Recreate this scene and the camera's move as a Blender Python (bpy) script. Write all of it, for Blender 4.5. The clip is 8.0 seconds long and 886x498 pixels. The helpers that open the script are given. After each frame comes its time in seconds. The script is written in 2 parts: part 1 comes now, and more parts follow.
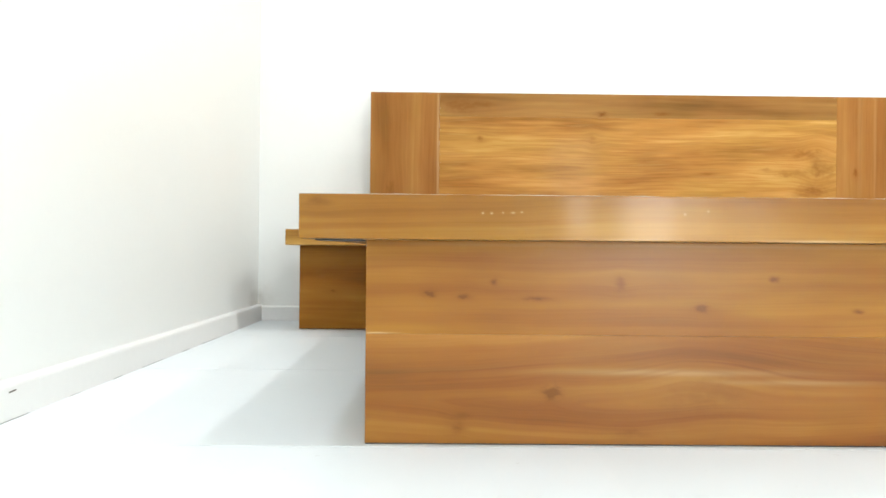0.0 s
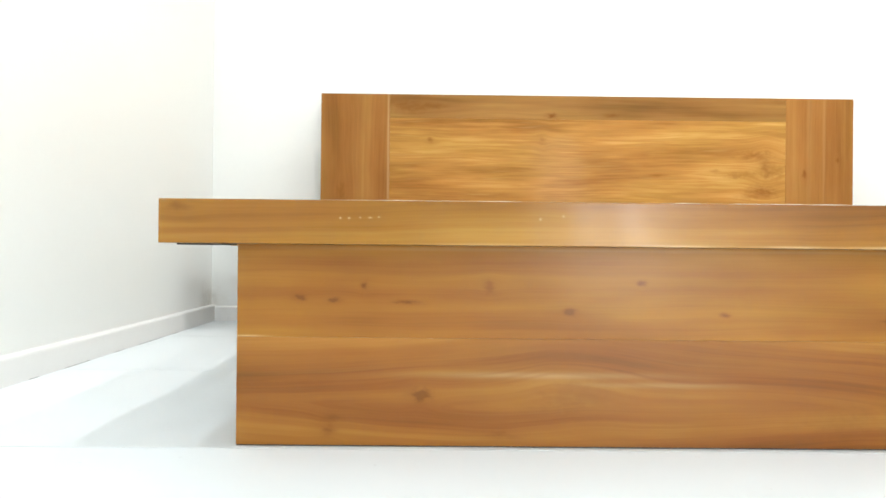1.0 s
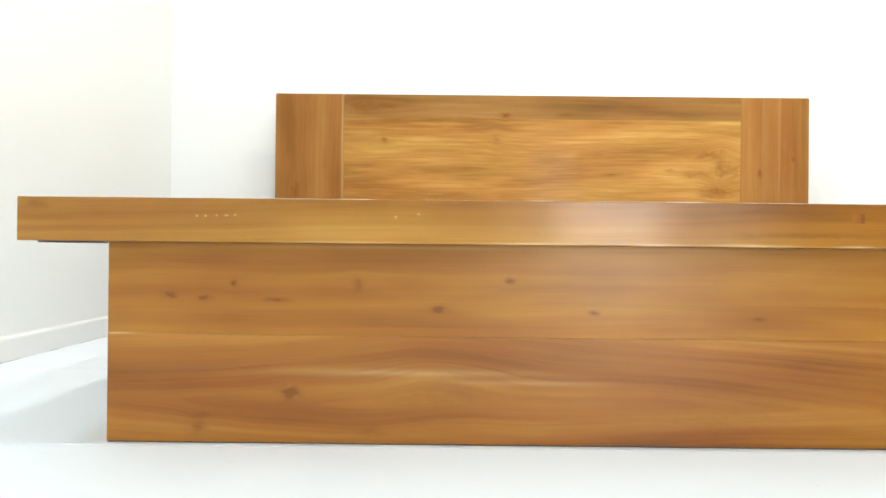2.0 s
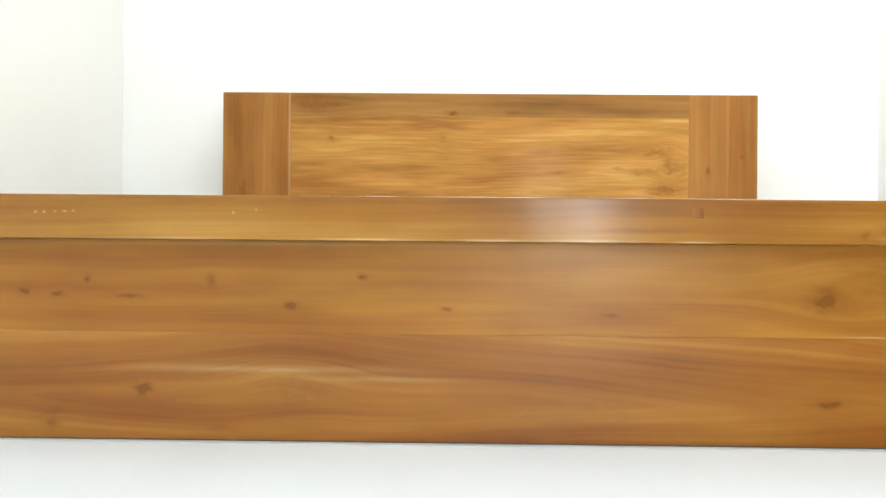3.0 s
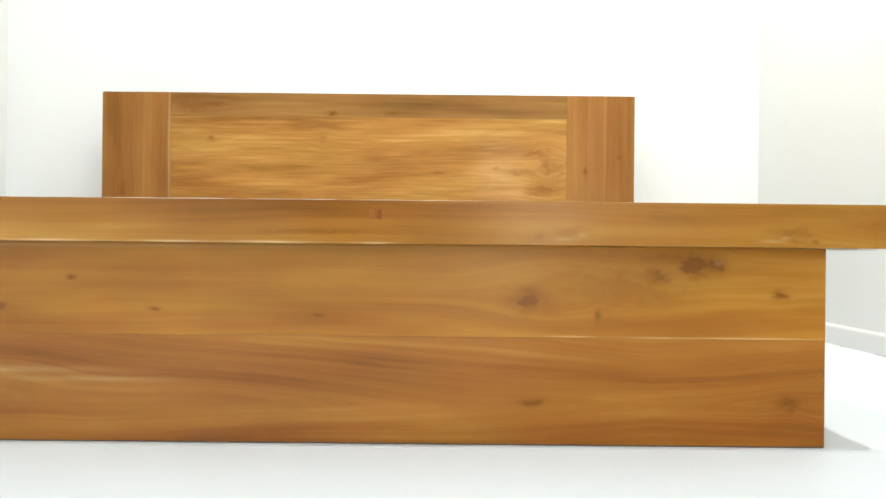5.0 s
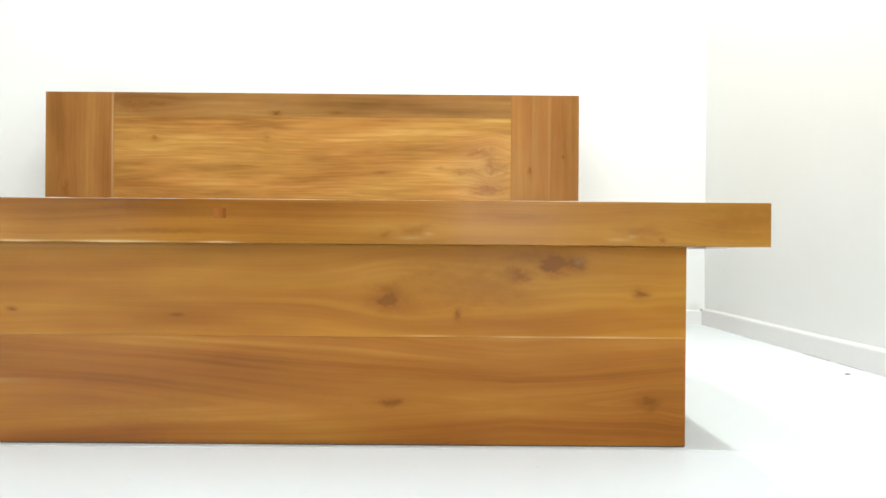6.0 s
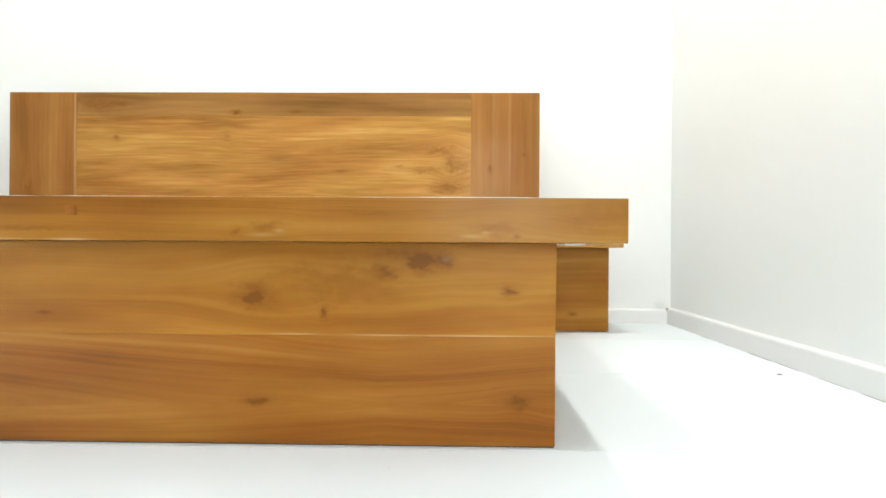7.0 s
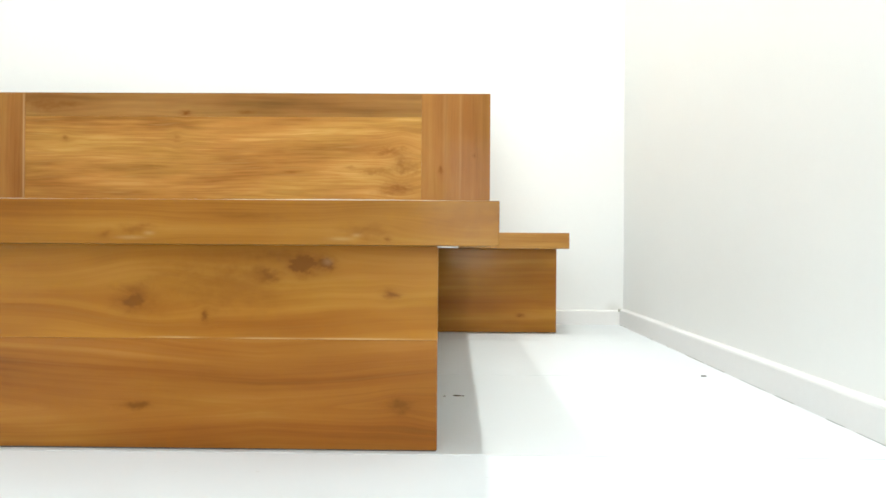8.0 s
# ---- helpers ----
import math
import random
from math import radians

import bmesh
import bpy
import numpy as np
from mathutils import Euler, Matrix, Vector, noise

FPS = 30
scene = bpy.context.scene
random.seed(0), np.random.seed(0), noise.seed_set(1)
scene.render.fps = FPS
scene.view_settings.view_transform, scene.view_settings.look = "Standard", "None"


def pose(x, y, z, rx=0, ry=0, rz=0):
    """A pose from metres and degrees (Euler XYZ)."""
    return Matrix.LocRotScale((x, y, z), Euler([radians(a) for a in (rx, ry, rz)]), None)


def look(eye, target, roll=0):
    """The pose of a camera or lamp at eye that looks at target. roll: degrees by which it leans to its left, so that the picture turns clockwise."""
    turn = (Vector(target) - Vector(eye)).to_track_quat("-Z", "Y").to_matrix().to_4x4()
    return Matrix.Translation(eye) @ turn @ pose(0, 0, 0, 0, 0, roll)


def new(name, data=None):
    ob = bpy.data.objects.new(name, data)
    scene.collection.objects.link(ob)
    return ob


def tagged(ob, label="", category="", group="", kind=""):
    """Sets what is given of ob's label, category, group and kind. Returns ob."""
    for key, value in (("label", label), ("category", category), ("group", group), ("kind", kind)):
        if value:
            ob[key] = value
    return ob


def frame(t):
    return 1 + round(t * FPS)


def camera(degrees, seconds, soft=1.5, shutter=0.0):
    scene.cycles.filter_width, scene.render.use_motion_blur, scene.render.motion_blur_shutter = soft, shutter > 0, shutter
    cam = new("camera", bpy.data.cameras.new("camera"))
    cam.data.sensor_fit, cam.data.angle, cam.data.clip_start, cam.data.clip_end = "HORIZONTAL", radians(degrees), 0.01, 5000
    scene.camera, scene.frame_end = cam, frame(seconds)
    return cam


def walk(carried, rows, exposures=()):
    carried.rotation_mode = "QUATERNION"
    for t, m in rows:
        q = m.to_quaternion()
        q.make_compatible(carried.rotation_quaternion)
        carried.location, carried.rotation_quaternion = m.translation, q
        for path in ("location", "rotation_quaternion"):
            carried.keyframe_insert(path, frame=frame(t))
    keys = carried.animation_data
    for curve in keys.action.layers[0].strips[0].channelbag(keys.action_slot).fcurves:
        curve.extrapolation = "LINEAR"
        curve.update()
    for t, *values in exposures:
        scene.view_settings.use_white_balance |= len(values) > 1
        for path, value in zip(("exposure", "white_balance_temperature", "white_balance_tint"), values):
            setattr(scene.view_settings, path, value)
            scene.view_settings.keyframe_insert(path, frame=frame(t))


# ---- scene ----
cam = camera(62.5, 8.0, soft=1.6)
PATH = [
    (0, (-0.013, 0.022, 0.339), (0.004, 2.022, 0.343), 0.52),
    (0.5, (0.093, 0.017, 0.344), (0.119, 2.017, 0.345), 0.57),
    (1, (0.217, 0.006, 0.350), (0.232, 2.006, 0.351), 0.57),
    (1.2, (0.275, 0.004, 0.348), (0.285, 2.004, 0.351), 0.58),
    (2.3, (0.538, -0.001, 0.347), (0.524, 1.998, 0.349), 0.55),
    (2.5, (0.594, -0.002, 0.346), (0.576, 1.997, 0.345), 0.53),
    (3, (0.740, 0.006, 0.343), (0.712, 2.005, 0.345), 0.53),
    (3.5, (0.879, -0.008, 0.347), (0.836, 1.991, 0.346), 0.49),
    (4, (1.015, -0.002, 0.347), (0.988, 1.996, 0.348), 0.43),
    (4.2, (1.064, -0.007, 0.348), (1.043, 1.992, 0.351), 0.49),
    (5.3, (1.306, -0.002, 0.349), (1.321, 1.997, 0.349), 0.52),
    (5.5, (1.351, 0.000, 0.346), (1.374, 2.000, 0.349), 0.50),
    (6, (1.491, 0.001, 0.349), (1.495, 2.001, 0.350), 0.44),
    (6.5, (1.616, 0.009, 0.346), (1.595, 2.008, 0.347), 0.42),
    (7, (1.760, 0.021, 0.346), (1.712, 2.020, 0.346), 0.37),
    (7.5, (1.867, 0.025, 0.347), (1.813, 2.024, 0.347), 0.39),
    (8, (1.955, 0.032, 0.351), (1.924, 2.032, 0.352), 0.37),
]
walk(cam, [(t, look(eye, target, roll)) for t, eye, target, roll in PATH],
     exposures=((0, -0.34), (1.2, -0.34), (2.5, -0.39), (4.0, -0.49), (5.5, -0.48), (8, -0.57)))


# ---- world and light ----
world = bpy.data.worlds.new("world")
scene.world = world
world.use_nodes = True
sky = world.node_tree.nodes.new("ShaderNodeTexSky")
sky.sky_type, sky.sun_disc = "NISHITA", False
sky.sun_elevation, sky.sun_rotation = radians(50), radians(40)
world.node_tree.links.new(sky.outputs[0], world.node_tree.nodes["Background"].inputs[0])
world.node_tree.nodes["Background"].inputs[1].default_value = 0.12


def area_lamp(name, m, sx, sy, watts, colour, shape="RECTANGLE"):
    data = bpy.data.lights.new(name, "AREA")
    data.shape, data.size, data.size_y, data.energy, data.color = shape, sx, sy, watts, colour
    ob = new(name, data)
    ob.matrix_world = m
    return ob


# room: the back wall behind the headboard, two side walls, the entrance wall far behind
Y_BACK, Y_ENTRY, CEIL = 3.510, -5.2, 3.0
X_L, X_R = -0.862, 2.758         # faces of the side walls
DOOR = (1.81, 2.57, 2.10)        # open doorway in the entrance wall: left, right, height
# rows of small round ceiling lamps, across the room and along it
COOL, WARM = (0.93, 0.98, 1.0), (1.0, 0.99, 0.96)
LAMPS = ((2.35, WARM, (11, 24, 43)), (0.45, COOL, (12, 21, 30)), (-1.70, COOL, (2, 9, 4)), (-3.60, COOL, (4, 30, 13)))
for lamp_y, tint, row in LAMPS:
    for lamp_x, watts in zip((-0.45, 0.95, 2.14), row):
        shade = (0.90, 1.0, 1.10) if lamp_x < 0 else (0.97, 1.0, 0.97) if lamp_x > 2 else (1.0, 1.0, 1.0)
        area_lamp("ceiling_light", pose(lamp_x, lamp_y, 2.94), 0.13, 0.13, watts, tuple(a * b for a, b in zip(tint, shade)), "DISK")
area_lamp("doorway_daylight", pose((DOOR[0] + DOOR[1]) / 2, Y_ENTRY - 0.10, DOOR[2] / 2, 90, 0, 0), DOOR[1] - DOOR[0], DOOR[2], 145, (0.98, 0.98, 0.97))


# ---- materials ----
class Nodes:
    """A small shorthand for building node trees."""

    def __init__(self, name):
        self.mat = bpy.data.materials.new(name)
        self.mat.use_nodes = True
        self.tree = self.mat.node_tree
        self.bsdf = self.tree.nodes["Principled BSDF"]

    def link(self, value, socket):
        if isinstance(value, bpy.types.NodeSocket):
            self.tree.links.new(value, socket)
        else:
            socket.default_value = value

    def math(self, op, a, b=0.0, c=0.0):
        n = self.tree.nodes.new("ShaderNodeMath")
        n.operation = op
        for i, v in enumerate((a, b, c)):
            self.link(v, n.inputs[i])
        return n.outputs[0]

    def position(self):
        g = self.tree.nodes.new("ShaderNodeNewGeometry")
        s = self.tree.nodes.new("ShaderNodeSeparateXYZ")
        self.tree.links.new(g.outputs["Position"], s.inputs[0])
        return s.outputs

    def vector(self, x, y, z):
        n = self.tree.nodes.new("ShaderNodeCombineXYZ")
        for i, v in enumerate((x, y, z)):
            self.link(v, n.inputs[i])
        return n.outputs[0]

    def noise(self, vec, scale=1.0, detail=3.0, rough=0.55, distort=0.0):
        n = self.tree.nodes.new("ShaderNodeTexNoise")
        self.tree.links.new(vec, n.inputs["Vector"])
        n.inputs["Scale"].default_value, n.inputs["Detail"].default_value = scale, detail
        n.inputs["Roughness"].default_value, n.inputs["Distortion"].default_value = rough, distort
        return n.outputs[0]

    def ramp(self, fac, stops):
        n = self.tree.nodes.new("ShaderNodeValToRGB")
        self.link(fac, n.inputs[0])
        while len(n.color_ramp.elements) < len(stops):
            n.color_ramp.elements.new(0.5)
        for e, (p, c) in zip(n.color_ramp.elements, stops):
            e.position, e.color = p, (*c, 1)
        return n.outputs[0]

    def mix(self, fac, a, b, blend="MIX"):
        n = self.tree.nodes.new("ShaderNodeMix")
        n.data_type, n.blend_type = "RGBA", blend
        self.link(fac, n.inputs[0])
        for v, i in ((a, 6), (b, 7)):
            self.link(v if isinstance(v, bpy.types.NodeSocket) else (*v, 1), n.inputs[i])
        return n.outputs[2]

    def bump(self, height, strength, distance, normal=None):
        n = self.tree.nodes.new("ShaderNodeBump")
        self.link(height, n.inputs["Height"])
        n.inputs["Strength"].default_value, n.inputs["Distance"].default_value = strength, distance
        if normal is not None:
            self.link(normal, n.inputs["Normal"])
        return n.outputs[0]

    def random(self):
        return self.tree.nodes.new("ShaderNodeObjectInfo").outputs["Random"]


TEAK = ((0.145, 0.047, 0.005), (0.278, 0.105, 0.012), (0.372, 0.165, 0.022), (0.47, 0.240, 0.045))
RED_TEAK = ((0.125, 0.040, 0.005), (0.245, 0.081, 0.010), (0.325, 0.128, 0.017), (0.43, 0.200, 0.038))
BEAM_TEAK = tuple(tuple(c * 0.80 for c in tone) for tone in TEAK)
BOX_TEAK = tuple(tuple(c * k for c, k in zip(tone, (0.98, 0.94, 0.95))) for tone in TEAK)
UPPER_TEAK = tuple(tuple(c * k for c, k in zip(tone, (1.05, 1.02, 0.90))) for tone in TEAK)
STILE_TEAK = ((0.135, 0.051, 0.011), (0.245, 0.101, 0.023), (0.33, 0.154, 0.039), (0.42, 0.222, 0.068))
TOP_TEAK = ((0.125, 0.055, 0.013), (0.225, 0.107, 0.027), (0.31, 0.163, 0.046), (0.40, 0.235, 0.076))
GOLD_TEAK = ((0.165, 0.070, 0.013), (0.305, 0.141, 0.030), (0.44, 0.226, 0.055), (0.58, 0.350, 0.110))


def wood(name, tones, along="x", across="z", knots=(), pale=(), seed=0.0, rings=24.0, gloss=0.36, coat=0.06, short=0.8, contrast=1.0, haze=0.09, fold=(), worn=(), wavy=0.35, waves=(4.0, 9.0), broad=1.0, streak=1.0, detail=1.0, sheen=0.13):
    """Varnished teak. knots: (along, across, length, height, darkness); the grain flows round each of them.
    pale: (along, across, length, height, strength) of sapwood streaks and filled marks."""
    n = Nodes(name)
    p = dict(zip("xyz", n.position()))
    rest = ({"x", "y", "z"} - {along, across}).pop()
    u, v, w = p[along], p[across], p[rest]
    rnd = n.random()
    jitter = n.noise(n.vector(n.math("MULTIPLY", u, 30.0), n.math("MULTIPLY", v, 75.0), n.math("ADD", w, seed)), 1.0, 3.0, 0.6)
    ragged = n.noise(n.vector(n.math("MULTIPLY", u, 42.0), n.math("MULTIPLY", v, 50.0), n.math("ADD", w, seed + 4.0)), 1.0, 3.0, 0.6)
    ju = n.math("MULTIPLY", n.math("SUBTRACT", jitter, 0.5), 2.6)
    jv = n.math("MULTIPLY", n.math("SUBTRACT", ragged, 0.5), 2.6)
    slow = n.noise(n.vector(n.math("MULTIPLY", u, 0.9), n.math("MULTIPLY", v, 4.0), n.math("ADD", w, seed)), 1.0, 2.0)
    ripple = n.noise(n.vector(n.math("MULTIPLY", u, 5.0), n.math("MULTIPLY", v, 14.0), n.math("ADD", w, seed + 2.0)), 1.0, 2.0)
    flow = n.math("MULTIPLY_ADD", n.math("SUBTRACT", slow, 0.5), 0.06, v)
    flow = n.math("MULTIPLY_ADD", n.math("SUBTRACT", ripple, 0.5), 0.009, flow)
    if fold:
        # nested V figures about the line v = fold[0]; each further pair (u, k) changes the slope of the V's from there on
        off = n.math("SUBTRACT", flow, fold[0])
        flow = n.math("SQRT", n.math("MULTIPLY_ADD", off, off, 0.00003))
        for fu, fk in fold[1:]:
            flow = n.math("MULTIPLY_ADD", n.math("MAXIMUM", n.math("SUBTRACT", u, fu), 0.0), fk, flow)
        w = n.math("MULTIPLY_ADD", off, 3.0, w)
    dark = 0.0
    for ku, kv, a, b, strength in knots:
        du = n.math("MULTIPLY", n.math("SUBTRACT", u, ku), 1 / a)
        off = n.math("SUBTRACT", v, kv)
        dv = n.math("MULTIPLY", off, 1 / b)
        wide = n.math("EXPONENT", n.math("MULTIPLY", n.math("MULTIPLY_ADD", du, du, n.math("MULTIPLY", dv, dv)), -0.22))
        du, dv = n.math("ADD", du, ju), n.math("ADD", dv, jv)
        core = n.math("EXPONENT", n.math("MULTIPLY", n.math("MULTIPLY_ADD", du, du, n.math("MULTIPLY", dv, dv)), -1.3))
        flow = n.math("MULTIPLY_ADD", n.math("MULTIPLY", wide, off), -0.55, flow)
        halo = n.math("MULTIPLY", wide, 0.09 * strength)
        dark = n.math("ADD", dark, n.math("MULTIPLY_ADD", core, strength, halo))
    light = 0.0
    for ku, kv, a, b, strength in pale:
        du = n.math("MULTIPLY", n.math("SUBTRACT", u, ku), 1 / a)
        dv = n.math("MULTIPLY", n.math("SUBTRACT", v, kv), 1 / b)
        d2 = n.math("MULTIPLY_ADD", du, du, n.math("MULTIPLY", dv, dv))
        light = n.math("ADD", light, n.math("MULTIPLY", n.math("EXPONENT", n.math("MULTIPLY", d2, -1.0)), strength))
    shift = n.math("MULTIPLY_ADD", rnd, 7.0, seed)
    # broad tonal bands, thin growth lines, fine fibres and short open pores, all along the flow of the grain
    bands = n.noise(n.vector(n.math("MULTIPLY", u, short * 0.7), n.math("MULTIPLY", flow, rings), n.math("MULTIPLY_ADD", w, 3.0, shift)), 1.0, 2.5, 0.5, 0.1)
    lines = n.noise(n.vector(n.math("MULTIPLY", u, short * 1.3), n.math("MULTIPLY", flow, rings * 5.0), n.math("ADD", w, shift)), 1.0, 2.5, 0.55)
    fine = n.noise(n.vector(n.math("MULTIPLY", u, short * 2.4), n.math("MULTIPLY", flow, rings * 12.0), n.math("ADD", w, n.math("ADD", shift, 3.0))), 1.0, 2.0, 0.5)
    fibre = n.noise(n.vector(n.math("MULTIPLY", u, 8.0), n.math("MULTIPLY", flow, 430.0), n.math("MULTIPLY", w, 90.0)), 1.0, 2.0, 0.6)
    pores = n.noise(n.vector(n.math("MULTIPLY", u, 13.0), n.math("MULTIPLY", flow, 250.0), n.math("MULTIPLY", w, 60.0)), 1.0, 1.0, 0.5)
    cloud = n.noise(n.vector(n.math("MULTIPLY", u, 1.7), n.math("MULTIPLY", v, 7.0), n.math("ADD", shift, w)), 1.0, 3.0)
    patch = n.noise(n.vector(n.math("MULTIPLY", u, 2.6), n.math("MULTIPLY", flow, 13.0), n.math("ADD", shift, 8.0)), 1.0, 2.0)

    def over(value, start, gain):
        return n.math("MINIMUM", n.math("MAXIMUM", n.math("MULTIPLY", n.math("SUBTRACT", value, start), gain), 0.0), 1.0)

    def swing(value, amount, base):
        return n.math("MULTIPLY_ADD", n.math("SUBTRACT", value, 0.5), amount * contrast, base)

    val = swing(bands, 0.55 * broad, 0.5)
    for layer, amount in ((cloud, 0.50 * broad), (lines, 0.30 * streak), (fine, 0.16 * detail), (fibre, 0.14 * detail)):
        val = swing(layer, amount, val)
    colour = n.ramp(val, list(zip((0.275, 0.42, 0.55, 0.69), tones)))
    here = over(patch, 0.40, 5.0)
    colour = n.mix(n.math("MULTIPLY", n.math("MULTIPLY", over(lines, 0.53, 4.5), here), 0.55 * streak * contrast), colour, (0.74, 0.58, 0.40), "MULTIPLY")
    colour = n.mix(n.math("MULTIPLY", over(fine, 0.56, 9.0), 0.24 * detail * contrast), colour, (0.76, 0.62, 0.45), "MULTIPLY")
    colour = n.mix(n.math("MULTIPLY", over(pores, 0.62, 9.0), 0.24 * detail * contrast), colour, (0.66, 0.50, 0.34), "MULTIPLY")
    colour = n.mix(n.math("MULTIPLY", over(lines, 0.42, -7.0), 0.24 * streak * contrast), colour, tones[3])
    hue = n.noise(n.vector(n.math("MULTIPLY", u, 2.4), n.math("MULTIPLY", v, 9.0), n.math("ADD", shift, 5.0)), 1.0, 3.0)
    colour = n.mix(over(hue, 0.42, 2.4), colour, (1.0, 0.91, 0.86), "MULTIPLY")
    colour = n.mix(over(hue, 0.50, -3.0), colour, (0.94, 1.0, 0.86), "MULTIPLY")
    if knots:
        fac = n.math("MINIMUM", n.math("MULTIPLY", dark, n.math("MULTIPLY_ADD", lines, 0.9, 0.70)), 0.86)
        colour = n.mix(fac, colour, (0.165, 0.050, 0.004))
    if pale:
        fac = n.math("MINIMUM", n.math("MULTIPLY", light, n.math("MULTIPLY_ADD", lines, 1.6, 0.1)), 0.95)
        colour = n.mix(fac, colour, (0.78, 0.60, 0.33))
    n.link(colour, n.bsdf.inputs["Base Color"])
    n.link(n.math("MULTIPLY_ADD", lines, 0.16, gloss - 0.08), n.bsdf.inputs["Roughness"])
    n.bsdf.inputs["Specular IOR Level"].default_value = sheen
    n.bsdf.inputs["Specular Tint"].default_value = (1.0, 0.80, 0.58, 1)
    if worn:
        # the varnish is dull past this point along the board
        fade = n.math("MINIMUM", n.math("MAXIMUM", n.math("MULTIPLY", n.math("SUBTRACT", worn[0], u), worn[1]), 0.15), 1.0)
        n.link(n.math("MULTIPLY", fade, coat), n.bsdf.inputs["Coat Weight"])
    else:
        n.bsdf.inputs["Coat Weight"].default_value = coat
    n.bsdf.inputs["Coat Roughness"].default_value = haze
    wave = n.noise(n.vector(n.math("MULTIPLY", u, waves[0]), n.math("MULTIPLY", v, waves[1]), w), 1.0, 1.0)
    first = n.bump(wave, wavy, 0.004)
    n.link(n.bump(n.math("MULTIPLY_ADD", fibre, 0.6, fine), 0.14, 0.0012, first), n.bsdf.inputs["Normal"])
    n.link(first, n.bsdf.inputs["Coat Normal"])
    return n.mat


def plaster(name, colour, dirt=0.05, corner_marks=(), rough=0.62):
    n = Nodes(name)
    x, y, z = n.position()
    vec = n.vector(x, y, z)
    big = n.noise(vec, 1.4, 3.0)
    fine = n.noise(vec, 60.0, 3.0)
    shade = n.math("MULTIPLY_ADD", big, dirt, n.math("MULTIPLY_ADD", fine, dirt * 0.4, 1 - dirt * 0.7))
    paint = n.mix(1.0, colour, n.vector(shade, shade, shade), "MULTIPLY")
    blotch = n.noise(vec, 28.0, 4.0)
    for sx, sy, sz, size, strength in corner_marks:
        # blotchy brown-grey patches in the corners above the skirting
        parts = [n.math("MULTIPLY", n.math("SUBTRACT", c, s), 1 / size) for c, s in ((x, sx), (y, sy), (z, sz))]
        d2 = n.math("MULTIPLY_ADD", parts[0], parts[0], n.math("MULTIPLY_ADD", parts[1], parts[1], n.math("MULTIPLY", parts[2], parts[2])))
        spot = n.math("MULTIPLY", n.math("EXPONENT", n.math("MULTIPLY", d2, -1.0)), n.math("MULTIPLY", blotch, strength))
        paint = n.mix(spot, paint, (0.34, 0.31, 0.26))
    n.link(paint, n.bsdf.inputs["Base Color"])
    n.bsdf.inputs["Roughness"].default_value = rough
    roll = n.noise(vec, 240.0, 2.0)
    n.link(n.bump(roll, 0.12, 0.001, n.bump(big, 0.25, 0.004)), n.bsdf.inputs["Normal"])
    return n.mat


def tile_glaze(name):
    n = Nodes(name)
    x, y, z = n.position()
    vec = n.vector(x, y, z)
    cloud = n.noise(vec, 2.5, 4.0)
    speck = n.noise(vec, 55.0, 2.0)
    v = n.math("MULTIPLY_ADD", cloud, 0.05, n.math("MULTIPLY_ADD", n.random(), 0.006, 0.785))
    tone = n.vector(n.math("MULTIPLY", v, 0.945), n.math("MULTIPLY", v, 0.995), n.math("MULTIPLY", v, 1.02))
    n.link(n.mix(n.math("MULTIPLY", n.math("GREATER_THAN", speck, 0.74), 0.25), tone, (0.5, 0.49, 0.46)), n.bsdf.inputs["Base Color"])
    n.link(n.math("MULTIPLY_ADD", cloud, 0.15, 0.42), n.bsdf.inputs["Roughness"])
    n.link(n.bump(n.noise(vec, 7.0, 2.0), 0.12, 0.002), n.bsdf.inputs["Normal"])
    return n.mat


def plain(name, colour, rough=0.6):
    n = Nodes(name)
    x, y, z = n.position()
    f = n.noise(n.vector(x, y, z), 35.0, 3.0)
    n.link(n.mix(n.math("MULTIPLY", f, 0.5), colour, tuple(c * 0.7 for c in colour)), n.bsdf.inputs["Base Color"])
    n.bsdf.inputs["Roughness"].default_value = rough
    return n.mat


WALL_PAINT = plaster("white_wall_paint", (0.80, 0.81, 0.79), 0.05, rough=0.36, corner_marks=((X_L, Y_BACK - 0.10, 0.085, 0.07, 0.9), (X_L, Y_BACK - 0.02, 0.10, 0.06, 0.8), (X_R - 0.05, Y_BACK, 0.07, 0.03, 0.5)))
CEILING_PAINT = plaster("white_ceiling_paint", (0.82, 0.82, 0.81), 0.03)
SKIRTING_PAINT = plaster("white_skirting_paint", (0.76, 0.755, 0.74), 0.10)
TILE = tile_glaze("white_floor_tile")
GROUT = plain("grey_grout", (0.64, 0.65, 0.65), 0.9)
GRIME = plain("dark_grime", (0.13, 0.12, 0.10), 0.9)
DUST = plain("grey_dust", (0.33, 0.32, 0.29), 0.9)
FOAM = plain("white_foam", (0.74, 0.73, 0.68), 0.8)
# also colours the strip that draws the shadow line under the footboard
FELT_AND_SHADE = plain("dark_grey_felt_and_shade", (0.06, 0.063, 0.066), 0.95)

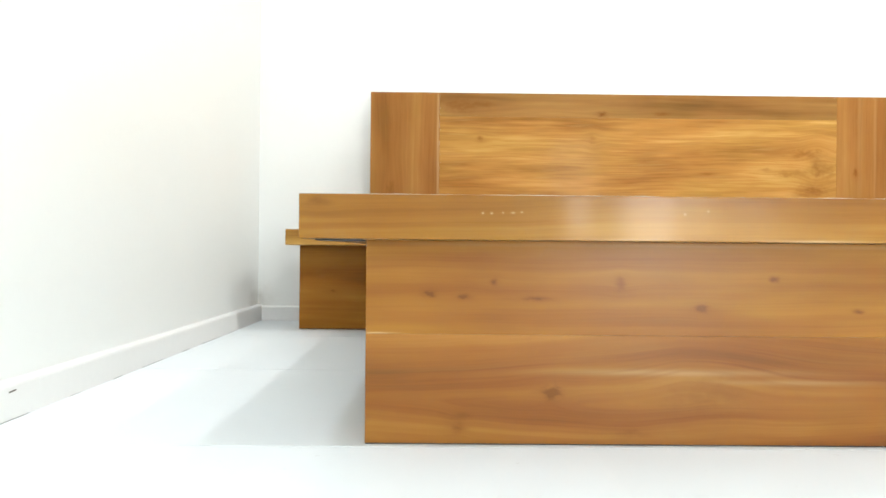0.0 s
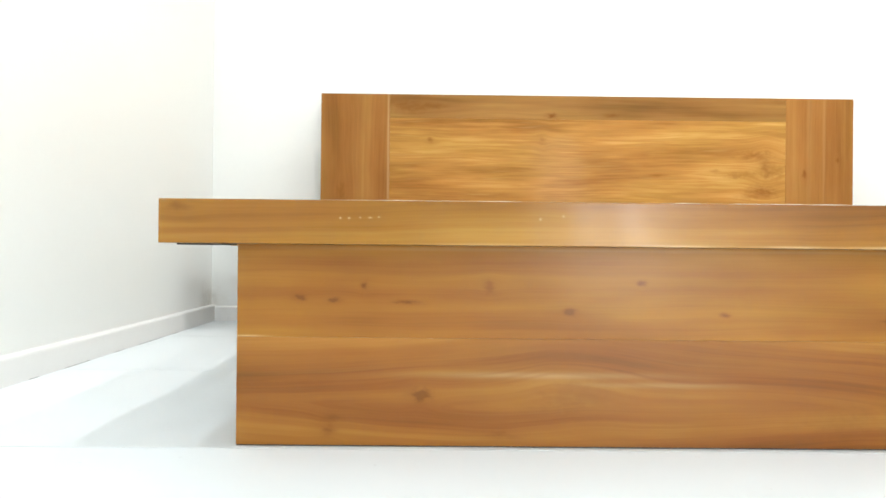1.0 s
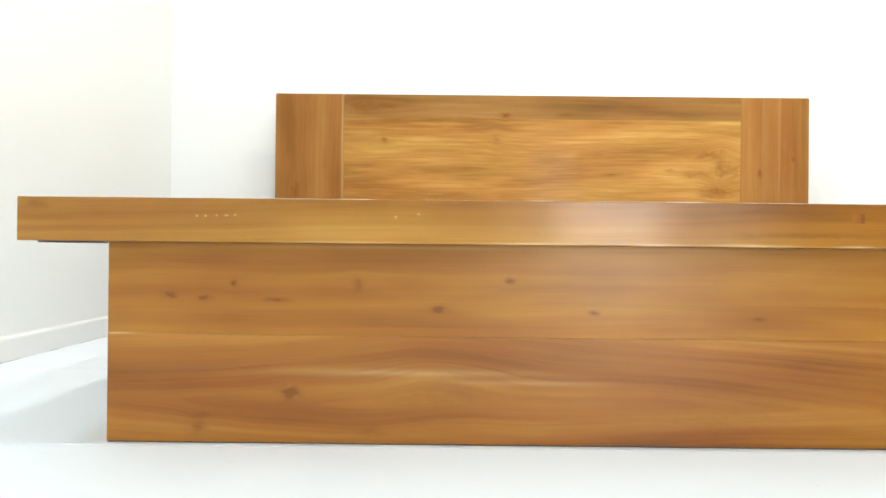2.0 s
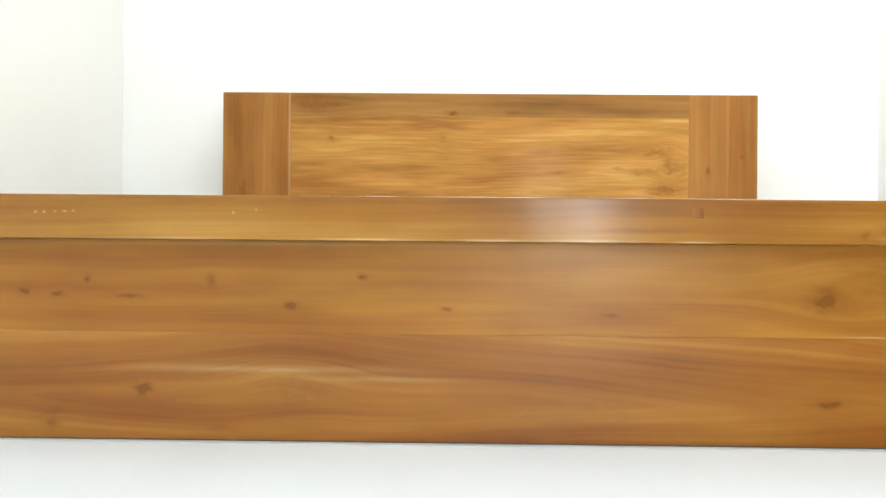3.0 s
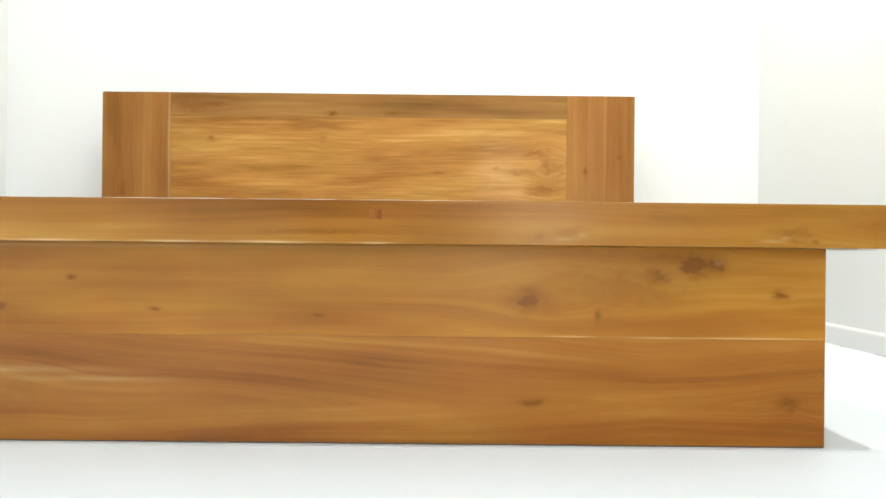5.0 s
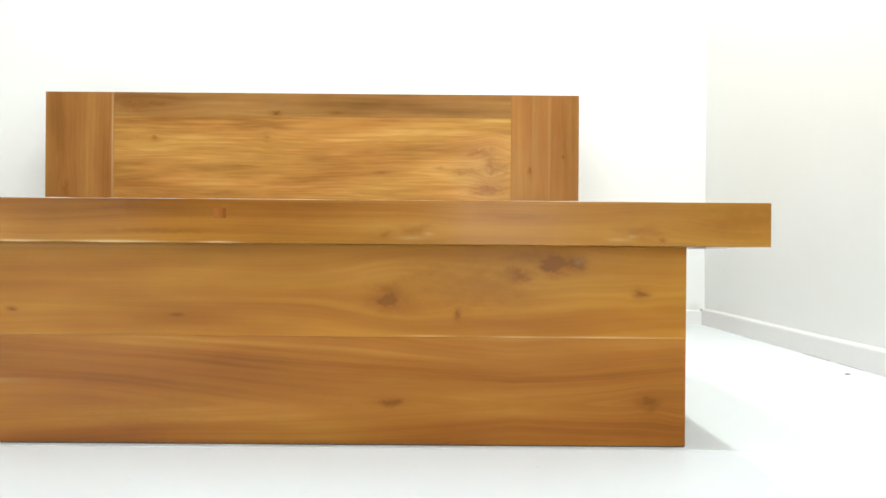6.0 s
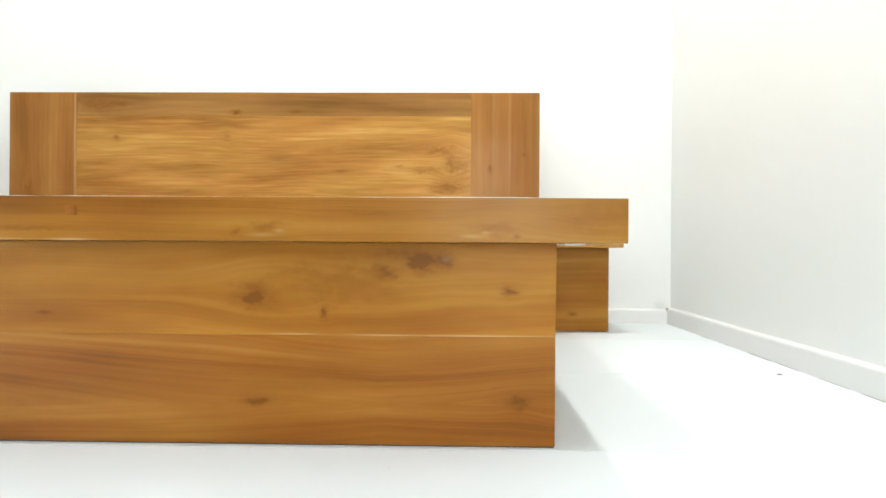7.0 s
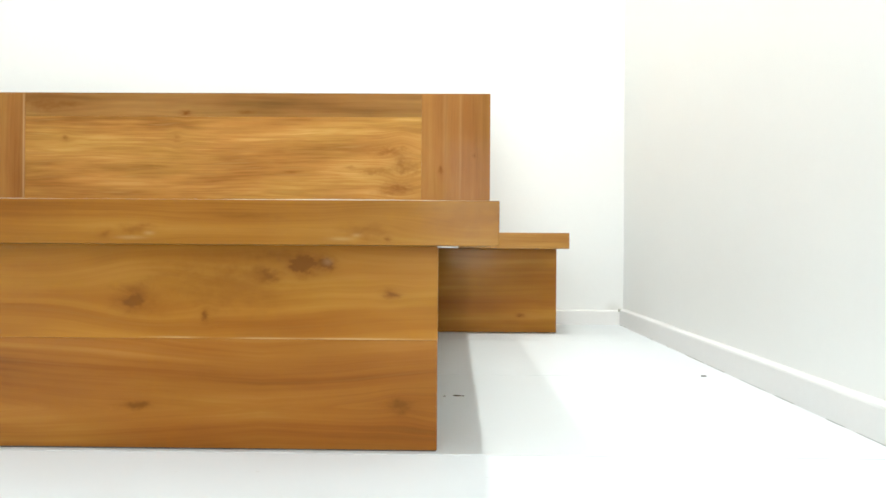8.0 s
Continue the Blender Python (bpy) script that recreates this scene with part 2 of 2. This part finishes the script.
BEAM_WOOD = wood("teak_front_beam", BEAM_TEAK, knots=(
    (1.05, 0.376, 0.085, 0.004, 0.5), (1.45, 0.380, 0.026, 0.010, 0.42), (1.815, 0.378, 0.034, 0.012, 0.42), (1.40, 0.372, 0.008, 0.006, 0.5), (1.85, 0.366, 0.006, 0.004, 0.5),
    (1.62, 0.402, 0.05, 0.004, 0.35), (-0.20, 0.414, 0.02, 0.008, 0.45), (0.22, 0.425, 0.09, 0.005, 0.25), (2.0, 0.40, 0.08, 0.03, 0.25)),
    pale=((0.060, 0.399, 0.0018, 0.0016, 0.45), (0.074, 0.399, 0.0020, 0.0016, 0.42), (0.092, 0.400, 0.0016, 0.0014, 0.3), (0.108, 0.400, 0.003, 0.0014, 0.35), (0.122, 0.401, 0.002, 0.0014, 0.3), (0.383, 0.400, 0.002, 0.002, 0.4), (0.420, 0.405, 0.002, 0.0018, 0.32),
          (1.775, 0.366, 0.018, 0.003, 0.14), (1.80, 0.372, 0.007, 0.003, 0.12), (1.44, 0.367, 0.022, 0.003, 0.13), (1.47, 0.374, 0.008, 0.003, 0.12), (0.60, 0.358, 0.07, 0.0022, 0.4), (0.80, 0.358, 0.05, 0.0022, 0.4), (0.96, 0.358, 0.06, 0.0022, 0.45), (1.13, 0.358, 0.03, 0.002, 0.35), (0.30, 0.358, 0.08, 0.002, 0.2)),
    seed=1.7, rings=20, gloss=0.3, coat=0.42, worn=(1.08, 8.0), wavy=1.0, haze=0.18, waves=(6.0, 5.0), contrast=0.95, detail=0.6, sheen=0.15)
PLUG_WOOD = wood("teak_plug", tuple(tuple(c * k for c, k in zip(tone, (0.66, 0.52, 0.60))) for tone in TEAK), along="z", across="x", seed=3.3, rings=30, coat=0.2)
UPPER_WOOD = wood("teak_upper_plank", UPPER_TEAK, knots=(
    (-0.026, 0.263, 0.011, 0.006, 0.9), (0.036, 0.259, 0.011, 0.005, 0.75), (0.089, 0.284, 0.006, 0.006, 0.8), (0.165, 0.256, 0.020, 0.004, 0.75),
    (0.310, 0.283, 0.010, 0.010, 0.45), (0.453, 0.240, 0.010, 0.006, 1.1), (0.581, 0.292, 0.007, 0.005, 0.85), (0.728, 0.238, 0.010, 0.004, 0.7),
    (1.020, 0.229, 0.013, 0.004, 0.7), (1.405, 0.264, 0.042, 0.026, 0.45), (1.400, 0.260, 0.009, 0.007, 1.2), (1.384, 0.254, 0.008, 0.004, 0.7), (1.521, 0.233, 0.007, 0.010, 0.6), (1.692, 0.322, 0.020, 0.014, 1.3), (1.65, 0.338, 0.05, 0.012, 0.4),
    (1.732, 0.326, 0.016, 0.010, 1.0), (1.63, 0.305, 0.025, 0.014, 0.45), (1.846, 0.272, 0.013, 0.009, 0.7), (1.55, 0.285, 0.10, 0.045, 0.28)),
    pale=((1.735, 0.328, 0.008, 0.006, 0.16), (1.80, 0.1940, 0.10, 0.0016, 0.42), (1.62, 0.1942, 0.05, 0.0014, 0.4), (1.47, 0.1950, 0.04, 0.0014, 0.35), (-0.12, 0.1940, 0.03, 0.0016, 0.6), (0.5, 0.350, 0.5, 0.003, 0.2)),
    seed=4.2, rings=15, coat=0.50, haze=0.28, worn=(1.55, 1.5), contrast=1.0, broad=1.0, streak=0.85, detail=0.35)
LOWER_WOOD = wood("teak_lower_plank", RED_TEAK, knots=(
    (0.190, 0.091, 0.018, 0.012, 0.95), (0.035, 0.050, 0.018, 0.006, 0.4), (0.025, 0.030, 0.012, 0.010, 0.5), (0.47, 0.090, 0.06, 0.03, 0.22),
    (1.40, 0.076, 0.024, 0.007, 0.8), (1.865, 0.080, 0.020, 0.012, 0.8), (0.33, 0.022, 0.03, 0.008, 0.3), (0.95, 0.045, 0.12, 0.03, 0.2)),
    pale=((0.40, 0.128, 0.18, 0.006, 0.22), (0.62, 0.112, 0.13, 0.005, 0.15)),
    seed=9.1, rings=19, coat=0.50, haze=0.28, worn=(1.55, 1.5), contrast=0.95, broad=0.85, streak=1.15, detail=0.35, fold=(0.076, (-0.3, -0.055), (0.42, 0.12), (1.62, -0.13)))
PANEL_WOOD = wood("teak_headboard_plank", GOLD_TEAK, knots=(
    (0.731, 0.962, 0.020, 0.012, 0.5), (1.007, 0.967, 0.03, 0.008, 0.29), (0.179, 0.848, 0.014, 0.012, 0.5), (0.691, 0.853, 0.015, 0.02, 0.22),
    (1.659, 0.791, 0.07, 0.020, 0.36), (1.701, 0.63, 0.06, 0.024, 0.47), (1.743, 0.718, 0.06, 0.030, 0.36), (1.596, 0.702, 0.08, 0.016, 0.29), (1.638, 0.604, 0.05, 0.010, 0.29), (1.712, 0.754, 0.03, 0.05, 0.29), (1.48, 0.718, 0.03, 0.01, 0.25), (1.217, 0.697, 0.04, 0.006, 0.29)),
    seed=13.3, rings=17, gloss=0.4, coat=0.05, short=2.8, contrast=0.95, broad=0.75, streak=1.6, detail=0.25)
TOP_WOOD = wood("teak_headboard_top_plank", TOP_TEAK, knots=((0.731, 0.962, 0.022, 0.012, 0.8), (1.007, 0.967, 0.03, 0.008, 0.45), (0.186, 1.004, 0.06, 0.012, 0.3), (0.081, 0.998, 0.08, 0.03, 0.35)),
                seed=21.0, rings=20, gloss=0.36, coat=0.06, short=1.6, contrast=0.75, detail=0.5)
STILE_WOOD = wood("teak_headboard_stile", STILE_TEAK, along="z", across="x", knots=(
    (0.707, 1.89, 0.018, 0.010, 0.6), (0.775, 2.043, 0.010, 0.008, 0.55), (0.609, -0.224, 0.04, 0.02, 0.4)), pale=((0.754, -0.012, 0.5, 0.005, 0.30), (0.858, 1.911, 0.4, 0.010, 0.06), (0.858, 1.98, 0.4, 0.007, 0.07)), seed=5.5, rings=15, gloss=0.4, coat=0.05, contrast=0.6)
BOX_WOOD = wood("teak_bedside_box", BOX_TEAK, knots=((2.235, 0.075, 0.018, 0.008, 0.6), (-0.45, 0.165, 0.012, 0.006, 0.5)), seed=17.0, rings=12, contrast=0.75, detail=0.5)
SHELF_WOOD = wood("teak_bedside_shelf", GOLD_TEAK, seed=27.0, rings=20)
RAIL_WOOD = wood("teak_side_rail", TEAK, along="y", across="z", seed=31.0, rings=20)
DECK_WOOD = wood("teak_deck_board", GOLD_TEAK, along="x", across="y", seed=37.0, rings=14, gloss=0.4)


# ---- builders ----
def block(x0, x1, y0, y1, z0, z1, edge=0.0, segments=2):
    bm = bmesh.new()
    m = Matrix.Translation(((x0 + x1) / 2, (y0 + y1) / 2, (z0 + z1) / 2)) @ Matrix.Diagonal((x1 - x0, y1 - y0, z1 - z0, 1))
    bmesh.ops.create_cube(bm, size=1.0, matrix=m)
    if edge:
        bmesh.ops.bevel(bm, geom=bm.edges[:], offset=edge, segments=segments, profile=0.5, affect="EDGES")
    return bm


def part(name, bm, material, parent=None, label=""):
    """Links a bmesh, made in the parent's own metres, as one mesh object."""
    data = bpy.data.meshes.new(name)
    bm.to_mesh(data)
    bm.free()
    data.materials.append(material)
    ob = new(name, data)
    ob.parent = parent
    return tagged(ob, label) if label else ob


# ---- the room ----
T = 0.12
structure = [
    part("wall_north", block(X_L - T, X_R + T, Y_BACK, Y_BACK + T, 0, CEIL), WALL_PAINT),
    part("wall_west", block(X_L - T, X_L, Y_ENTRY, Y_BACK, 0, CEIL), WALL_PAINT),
    part("wall_east", block(X_R, X_R + T, Y_ENTRY, Y_BACK, 0, CEIL), WALL_PAINT),
]
entry = bmesh.new()
for x0, x1, z0 in ((X_L - T, DOOR[0], 0.0), (DOOR[1], X_R + T, 0.0), (DOOR[0], DOOR[1], DOOR[2])):
    piece = block(x0, x1, Y_ENTRY - T, Y_ENTRY, z0, CEIL)
    tmp = bpy.data.meshes.new("entry_piece")
    piece.to_mesh(tmp)
    piece.free()
    entry.from_mesh(tmp)
    bpy.data.meshes.remove(tmp)
structure.append(part("wall_south", entry, WALL_PAINT))
for ob in structure:
    tagged(ob, "smooth white painted plaster wall", "wall", kind="structure")
ceiling = part("ceiling", block(X_L - T, X_R + T, Y_ENTRY - T, Y_BACK + T, CEIL, CEIL + 0.1), CEILING_PAINT)
tagged(ceiling, "plain white painted ceiling over the bed", "ceiling", kind="structure")


def skirting(name, pts, depth_dir, height=0.066, depth=0.021):
    """A low painted plaster skirting with a rounded, slightly wavy top; pts: its ends on the wall face."""
    bm = bmesh.new()
    (ax, ay), (bx, by) = pts
    n = 40
    profile = ((0.0, 0.0), (1.0, 0.0), (1.0, 0.90), (0.92, 0.97), (0.75, 1.0), (0.0, 1.04))
    rows = []
    for i in range(n + 1):
        f = i / n
        x, y = ax + (bx - ax) * f, ay + (by - ay) * f
        wob = noise.noise(Vector((x * 1.7, y * 1.7, 3.0)))
        rows.append([bm.verts.new((x + depth_dir[0] * depth * d * (1 + 0.12 * wob), y + depth_dir[1] * depth * d * (1 + 0.12 * wob),
                                   h * height * (1 + 0.035 * wob))) for d, h in profile])
    for r0, r1 in zip(rows, rows[1:]):
        for k in range(len(profile) - 1):
            bm.faces.new((r0[k], r0[k + 1], r1[k + 1], r1[k]))
    bm.faces.new(rows[0])
    bm.faces.new(rows[-1])
    bmesh.ops.recalc_face_normals(bm, faces=bm.faces[:])
    ob = part(name, bm, SKIRTING_PAINT)
    return tagged(ob, "low white painted skirting with worn, uneven top edge", "skirting", kind="structure")


def floor_grime(parent, pts, seed):
    """Broken dark dirt in the crack between floor and skirting."""
    rng = random.Random(seed)
    bm = bmesh.new()
    (ax, ay), (bx, by) = pts
    f = 0.0
    while f < 1.0:
        g = min(1.0, f + rng.uniform(0.004, 0.03))
        wide = rng.uniform(0.0001, 0.0010)
        p, q = (ax + (bx - ax) * f, ay + (by - ay) * f), (ax + (bx - ax) * g, ay + (by - ay) * g)
        low = [bm.verts.new((px + s * wide, py, 0.0004)) for (px, py), s in ((p, 0), (q, 0), (q, parent[1]), (p, parent[1]))]
        high = [bm.verts.new((v.co.x, v.co.y, 0.0016)) for v in low]
        bm.faces.new(high)
        for i in range(4):
            bm.faces.new((low[i], low[(i + 1) % 4], high[(i + 1) % 4], high[i]))
        f = g + rng.uniform(0.002, 0.022)
    bmesh.ops.recalc_face_normals(bm, faces=bm.faces[:])
    return tagged(part("grime", bm, DUST, parent[0]), kind="stuff")


skirting("baseboard_north", ((X_L, Y_BACK), (X_R, Y_BACK)), (0, -1))
west_skirting = skirting("baseboard_west", ((X_L, Y_BACK), (X_L, Y_ENTRY)), (1, 0), 0.072)
east_skirting = skirting("baseboard_east", ((X_R, Y_BACK), (X_R, Y_ENTRY)), (-1, 0), 0.072)
floor_grime((west_skirting, 1), ((X_L + 0.0212, Y_BACK - 0.02), (X_L + 0.0212, Y_ENTRY)), 3)
floor_grime((east_skirting, -1), ((X_R - 0.0212, Y_BACK - 0.02), (X_R - 0.0212, Y_ENTRY)), 5)
scuff = block(-0.0008, 0.0008, -0.012, 0.012, -0.0014, 0.0014, 0.0006, 1)
bmesh.ops.transform(scuff, verts=scuff.verts[:], matrix=pose(X_L + 0.0215, 1.458, 0.056, 4, 0, 0))
part("scuff", scuff, GRIME, west_skirting, "short dark scuff mark")
lump = bmesh.new()
bmesh.ops.create_icosphere(lump, subdivisions=2, radius=0.009, matrix=Matrix.Translation((X_R - 0.020, Y_BACK - 0.018, 0.069)) @ Matrix.Diagonal((1.2, 1.0, 0.8, 1)))
for v in lump.verts:
    v.co += Vector((1, 0.4, 0.7)) * 0.006 * noise.noise(v.co * 90)
part("filler_lump", lump, plain("grey_green_filler", (0.48, 0.48, 0.42), 0.9), east_skirting, "grey-green filler lump in the corner")

floor = part("floor", block(X_L - T, X_R + T, Y_ENTRY - T, Y_BACK + T, -0.12, -0.0012), GROUT)
tagged(floor, "glossy white ceramic tiled floor with fine grey joints", "floor", kind="structure")


# ---- the platform bed ----
BED_L, BED_R, BED_F = -0.233, 2.026, 1.184      # outline of the platform
BED_TOP, BED_LOW = 0.428, 0.3565
bed = tagged(new("platform_bed"), "varnished teak platform bed with headboard and bedside shelves", "bed")

beam = part("front_beam", block(BED_L, BED_R, BED_F, BED_F + 0.14, BED_LOW, BED_TOP, 0.0013), BEAM_WOOD, bed, "glossy teak beam with small filled nail marks")
part("plug", block(1.122, 1.142, BED_F - 0.0003, BED_F + 0.010, 0.397, 0.413, 0.0002, 1), PLUG_WOOD, beam, "small square reddish plug")
for x0, x1 in ((BED_L, BED_L + 0.14), (BED_R - 0.14, BED_R)):
    part("side_rail", block(x0, x1, BED_F + 0.1405, 3.324, BED_LOW, BED_TOP, 0.0025), RAIL_WOOD, bed)
y = BED_F + 0.142
deck_pitch = (3.322 - y) / 12
for i in range(12):
    part("deck_board", block(BED_L + 0.1405, BED_R - 0.1405, y + i * deck_pitch, y + (i + 1) * deck_pitch - 0.004, 0.372, 0.394, 0.0015, 1), DECK_WOOD, bed)

# an added thin white strip draws the bright line above the beam's front arris
sheet = bmesh.new()
edges = []
for i in range(181):
    sx = BED_L + 0.004 + (BED_R - BED_L - 0.008) * i / 180
    thick = max(0.0002, 0.0004 + 0.0016 * noise.noise(Vector((sx * 3.1, 4.0, 0.0))) + 0.0007 * noise.noise(Vector((sx * 17.0, 9.0, 0.0))))
    edges.append([sheet.verts.new((sx, sy, BED_TOP + sz)) for sy, sz in ((BED_F + 0.003, 0.0), (BED_F + 0.003, thick), (BED_F + 0.060, thick), (BED_F + 0.060, 0.0))])
for e0, e1 in zip(edges, edges[1:]):
    for k in range(4):
        sheet.faces.new((e0[k], e0[(k + 1) % 4], e1[(k + 1) % 4], e1[k]))
sheet.faces.new(edges[0])
sheet.faces.new(edges[-1])
bmesh.ops.recalc_face_normals(sheet, faces=sheet.faces[:])
tagged(part("arris_glint_strip", sheet, FOAM), "thin white strip standing in for the bright line along the front beam's top edge", "sheet")

foot = part("footboard", block(-0.110, 1.901, 1.326, 1.46, 0.004, 0.355), RAIL_WOOD, bed)
part("plank", block(-0.136, 1.927, 1.299, 1.325, 0.1926, 0.3562, 0.0004), UPPER_WOOD, foot, "honey teak plank with scattered dark knots")
part("plank", block(-0.136, 1.9265, 1.2985, 1.325, 0.0022, 0.19255, 0.0004), LOWER_WOOD, foot, "reddish teak plank with one round knot")
for x0, x1, mat, words in ((-0.210, -0.137, FELT_AND_SHADE, "thin dark felt strip under the beam"), (1.928, 1.962, FOAM, "thin white foam packing strip under the beam")):
    part("packing_strip", block(x0, x1, 1.205, 1.298, 0.3535, 0.3563), mat, bed, words)

# the shadow line under the footboard, put in as a dark strip
part("foot_shade_strip", block(-0.135, 1.925, 1.2988, 1.323, 0.0002, 0.0021), FELT_AND_SHADE, bed, "thin dark strip standing in for the shadow line under the footboard")

# headboard: two upright stiles and a panel of horizontal planks between them
HB_F, HB_B, HB_TOP = 3.331, 3.376, 1.055
head = part("headboard", block(0.000, 1.798, HB_F + 0.028, HB_B, 0.05, HB_TOP - 0.02), RAIL_WOOD, bed)
for x0, x1 in ((-0.318, -0.0052), (1.8042, 2.114)):
    part("stile", block(x0, x1, HB_F, HB_B, 0.05, HB_TOP, 0.0012, 1), STILE_WOOD, head)
for z0, z1, mat in ((0.948, HB_TOP, TOP_WOOD), (0.30, 0.9478, PANEL_WOOD)):
    part("plank", block(-0.005, 1.804, HB_F + 0.0008, HB_F + 0.0275, z0, z1, 0.0005, 1), mat, head)

# the low wide box across the head end, whose ends carry the bedside shelves
part("head_box", block(-0.593, 2.386, 3.117, 3.323, 0.003, 0.3555, 0.002), BOX_WOOD, bed)
for x0, x1 in ((-0.628, BED_L - 0.0015), (BED_R + 0.0015, 2.420)):
    part("bedside_shelf", block(x0, x1, 2.988, 3.328, 0.3560, 0.4205, 0.002), SHELF_WOOD, bed, "thick pale teak bedside shelf")

# ---- floor tiles ----
TILE_Y = 0.80
columns = ((-0.94, 0.26), (0.26, 1.46), (1.46, 2.66), (2.66, 2.87))
rows = [(2.882, 3.62)] + [(2.082 - TILE_Y * j, 2.882 - TILE_Y * j) for j in range(10)] + [(-5.31, -5.118)]
shapes = {}
for x0, x1 in columns:
    for y0, y1 in rows:
        size = (round(x1 - x0, 3), round(y1 - y0, 3))
        if size not in shapes:
            bm = block(0, size[0], 0, size[1] - 0.0036, -0.012, 0.0)
            shapes[size] = bpy.data.meshes.new("tile")
            bm.to_mesh(shapes[size])
            bm.free()
            shapes[size].materials.append(TILE)
        ob = new("tile", shapes[size])
        ob.parent = floor
        ob.location = (x0, y0, 0.0)


# ---- small dirt on the floor ----
def chip(x, y, sx, sy, turn, seed):
    rng = random.Random(seed)
    bm = bmesh.new()
    ring = [(sx * math.cos(a) * rng.uniform(0.6, 1.0), sy * math.sin(a) * rng.uniform(0.6, 1.0)) for a in (i * math.tau / 9 for i in range(9))]
    low = [bm.verts.new((px, py, 0.0002)) for px, py in ring]
    high = [bm.verts.new((px * 0.7, py * 0.7, 0.0022)) for px, py in ring]
    bm.faces.new(high)
    for i in range(9):
        bm.faces.new((low[i], low[(i + 1) % 9], high[(i + 1) % 9], high[i]))
    ob = part("dirt_chip", bm, GRIME)
    ob.matrix_world = pose(x, y, 0, 0, 0, turn)
    return tagged(ob, "small dark chip of dirt on the tiles", "dirt", "dirt chips on the floor")


chip(2.656, 2.088, 0.013, 0.008, 20, 1)
chip(1.963, 1.782, 0.013, 0.006, 0, 2)
chip(1.934, 1.774, 0.005, 0.005, 0, 3)
chip(1.978, 1.779, 0.004, 0.004, 0, 4)
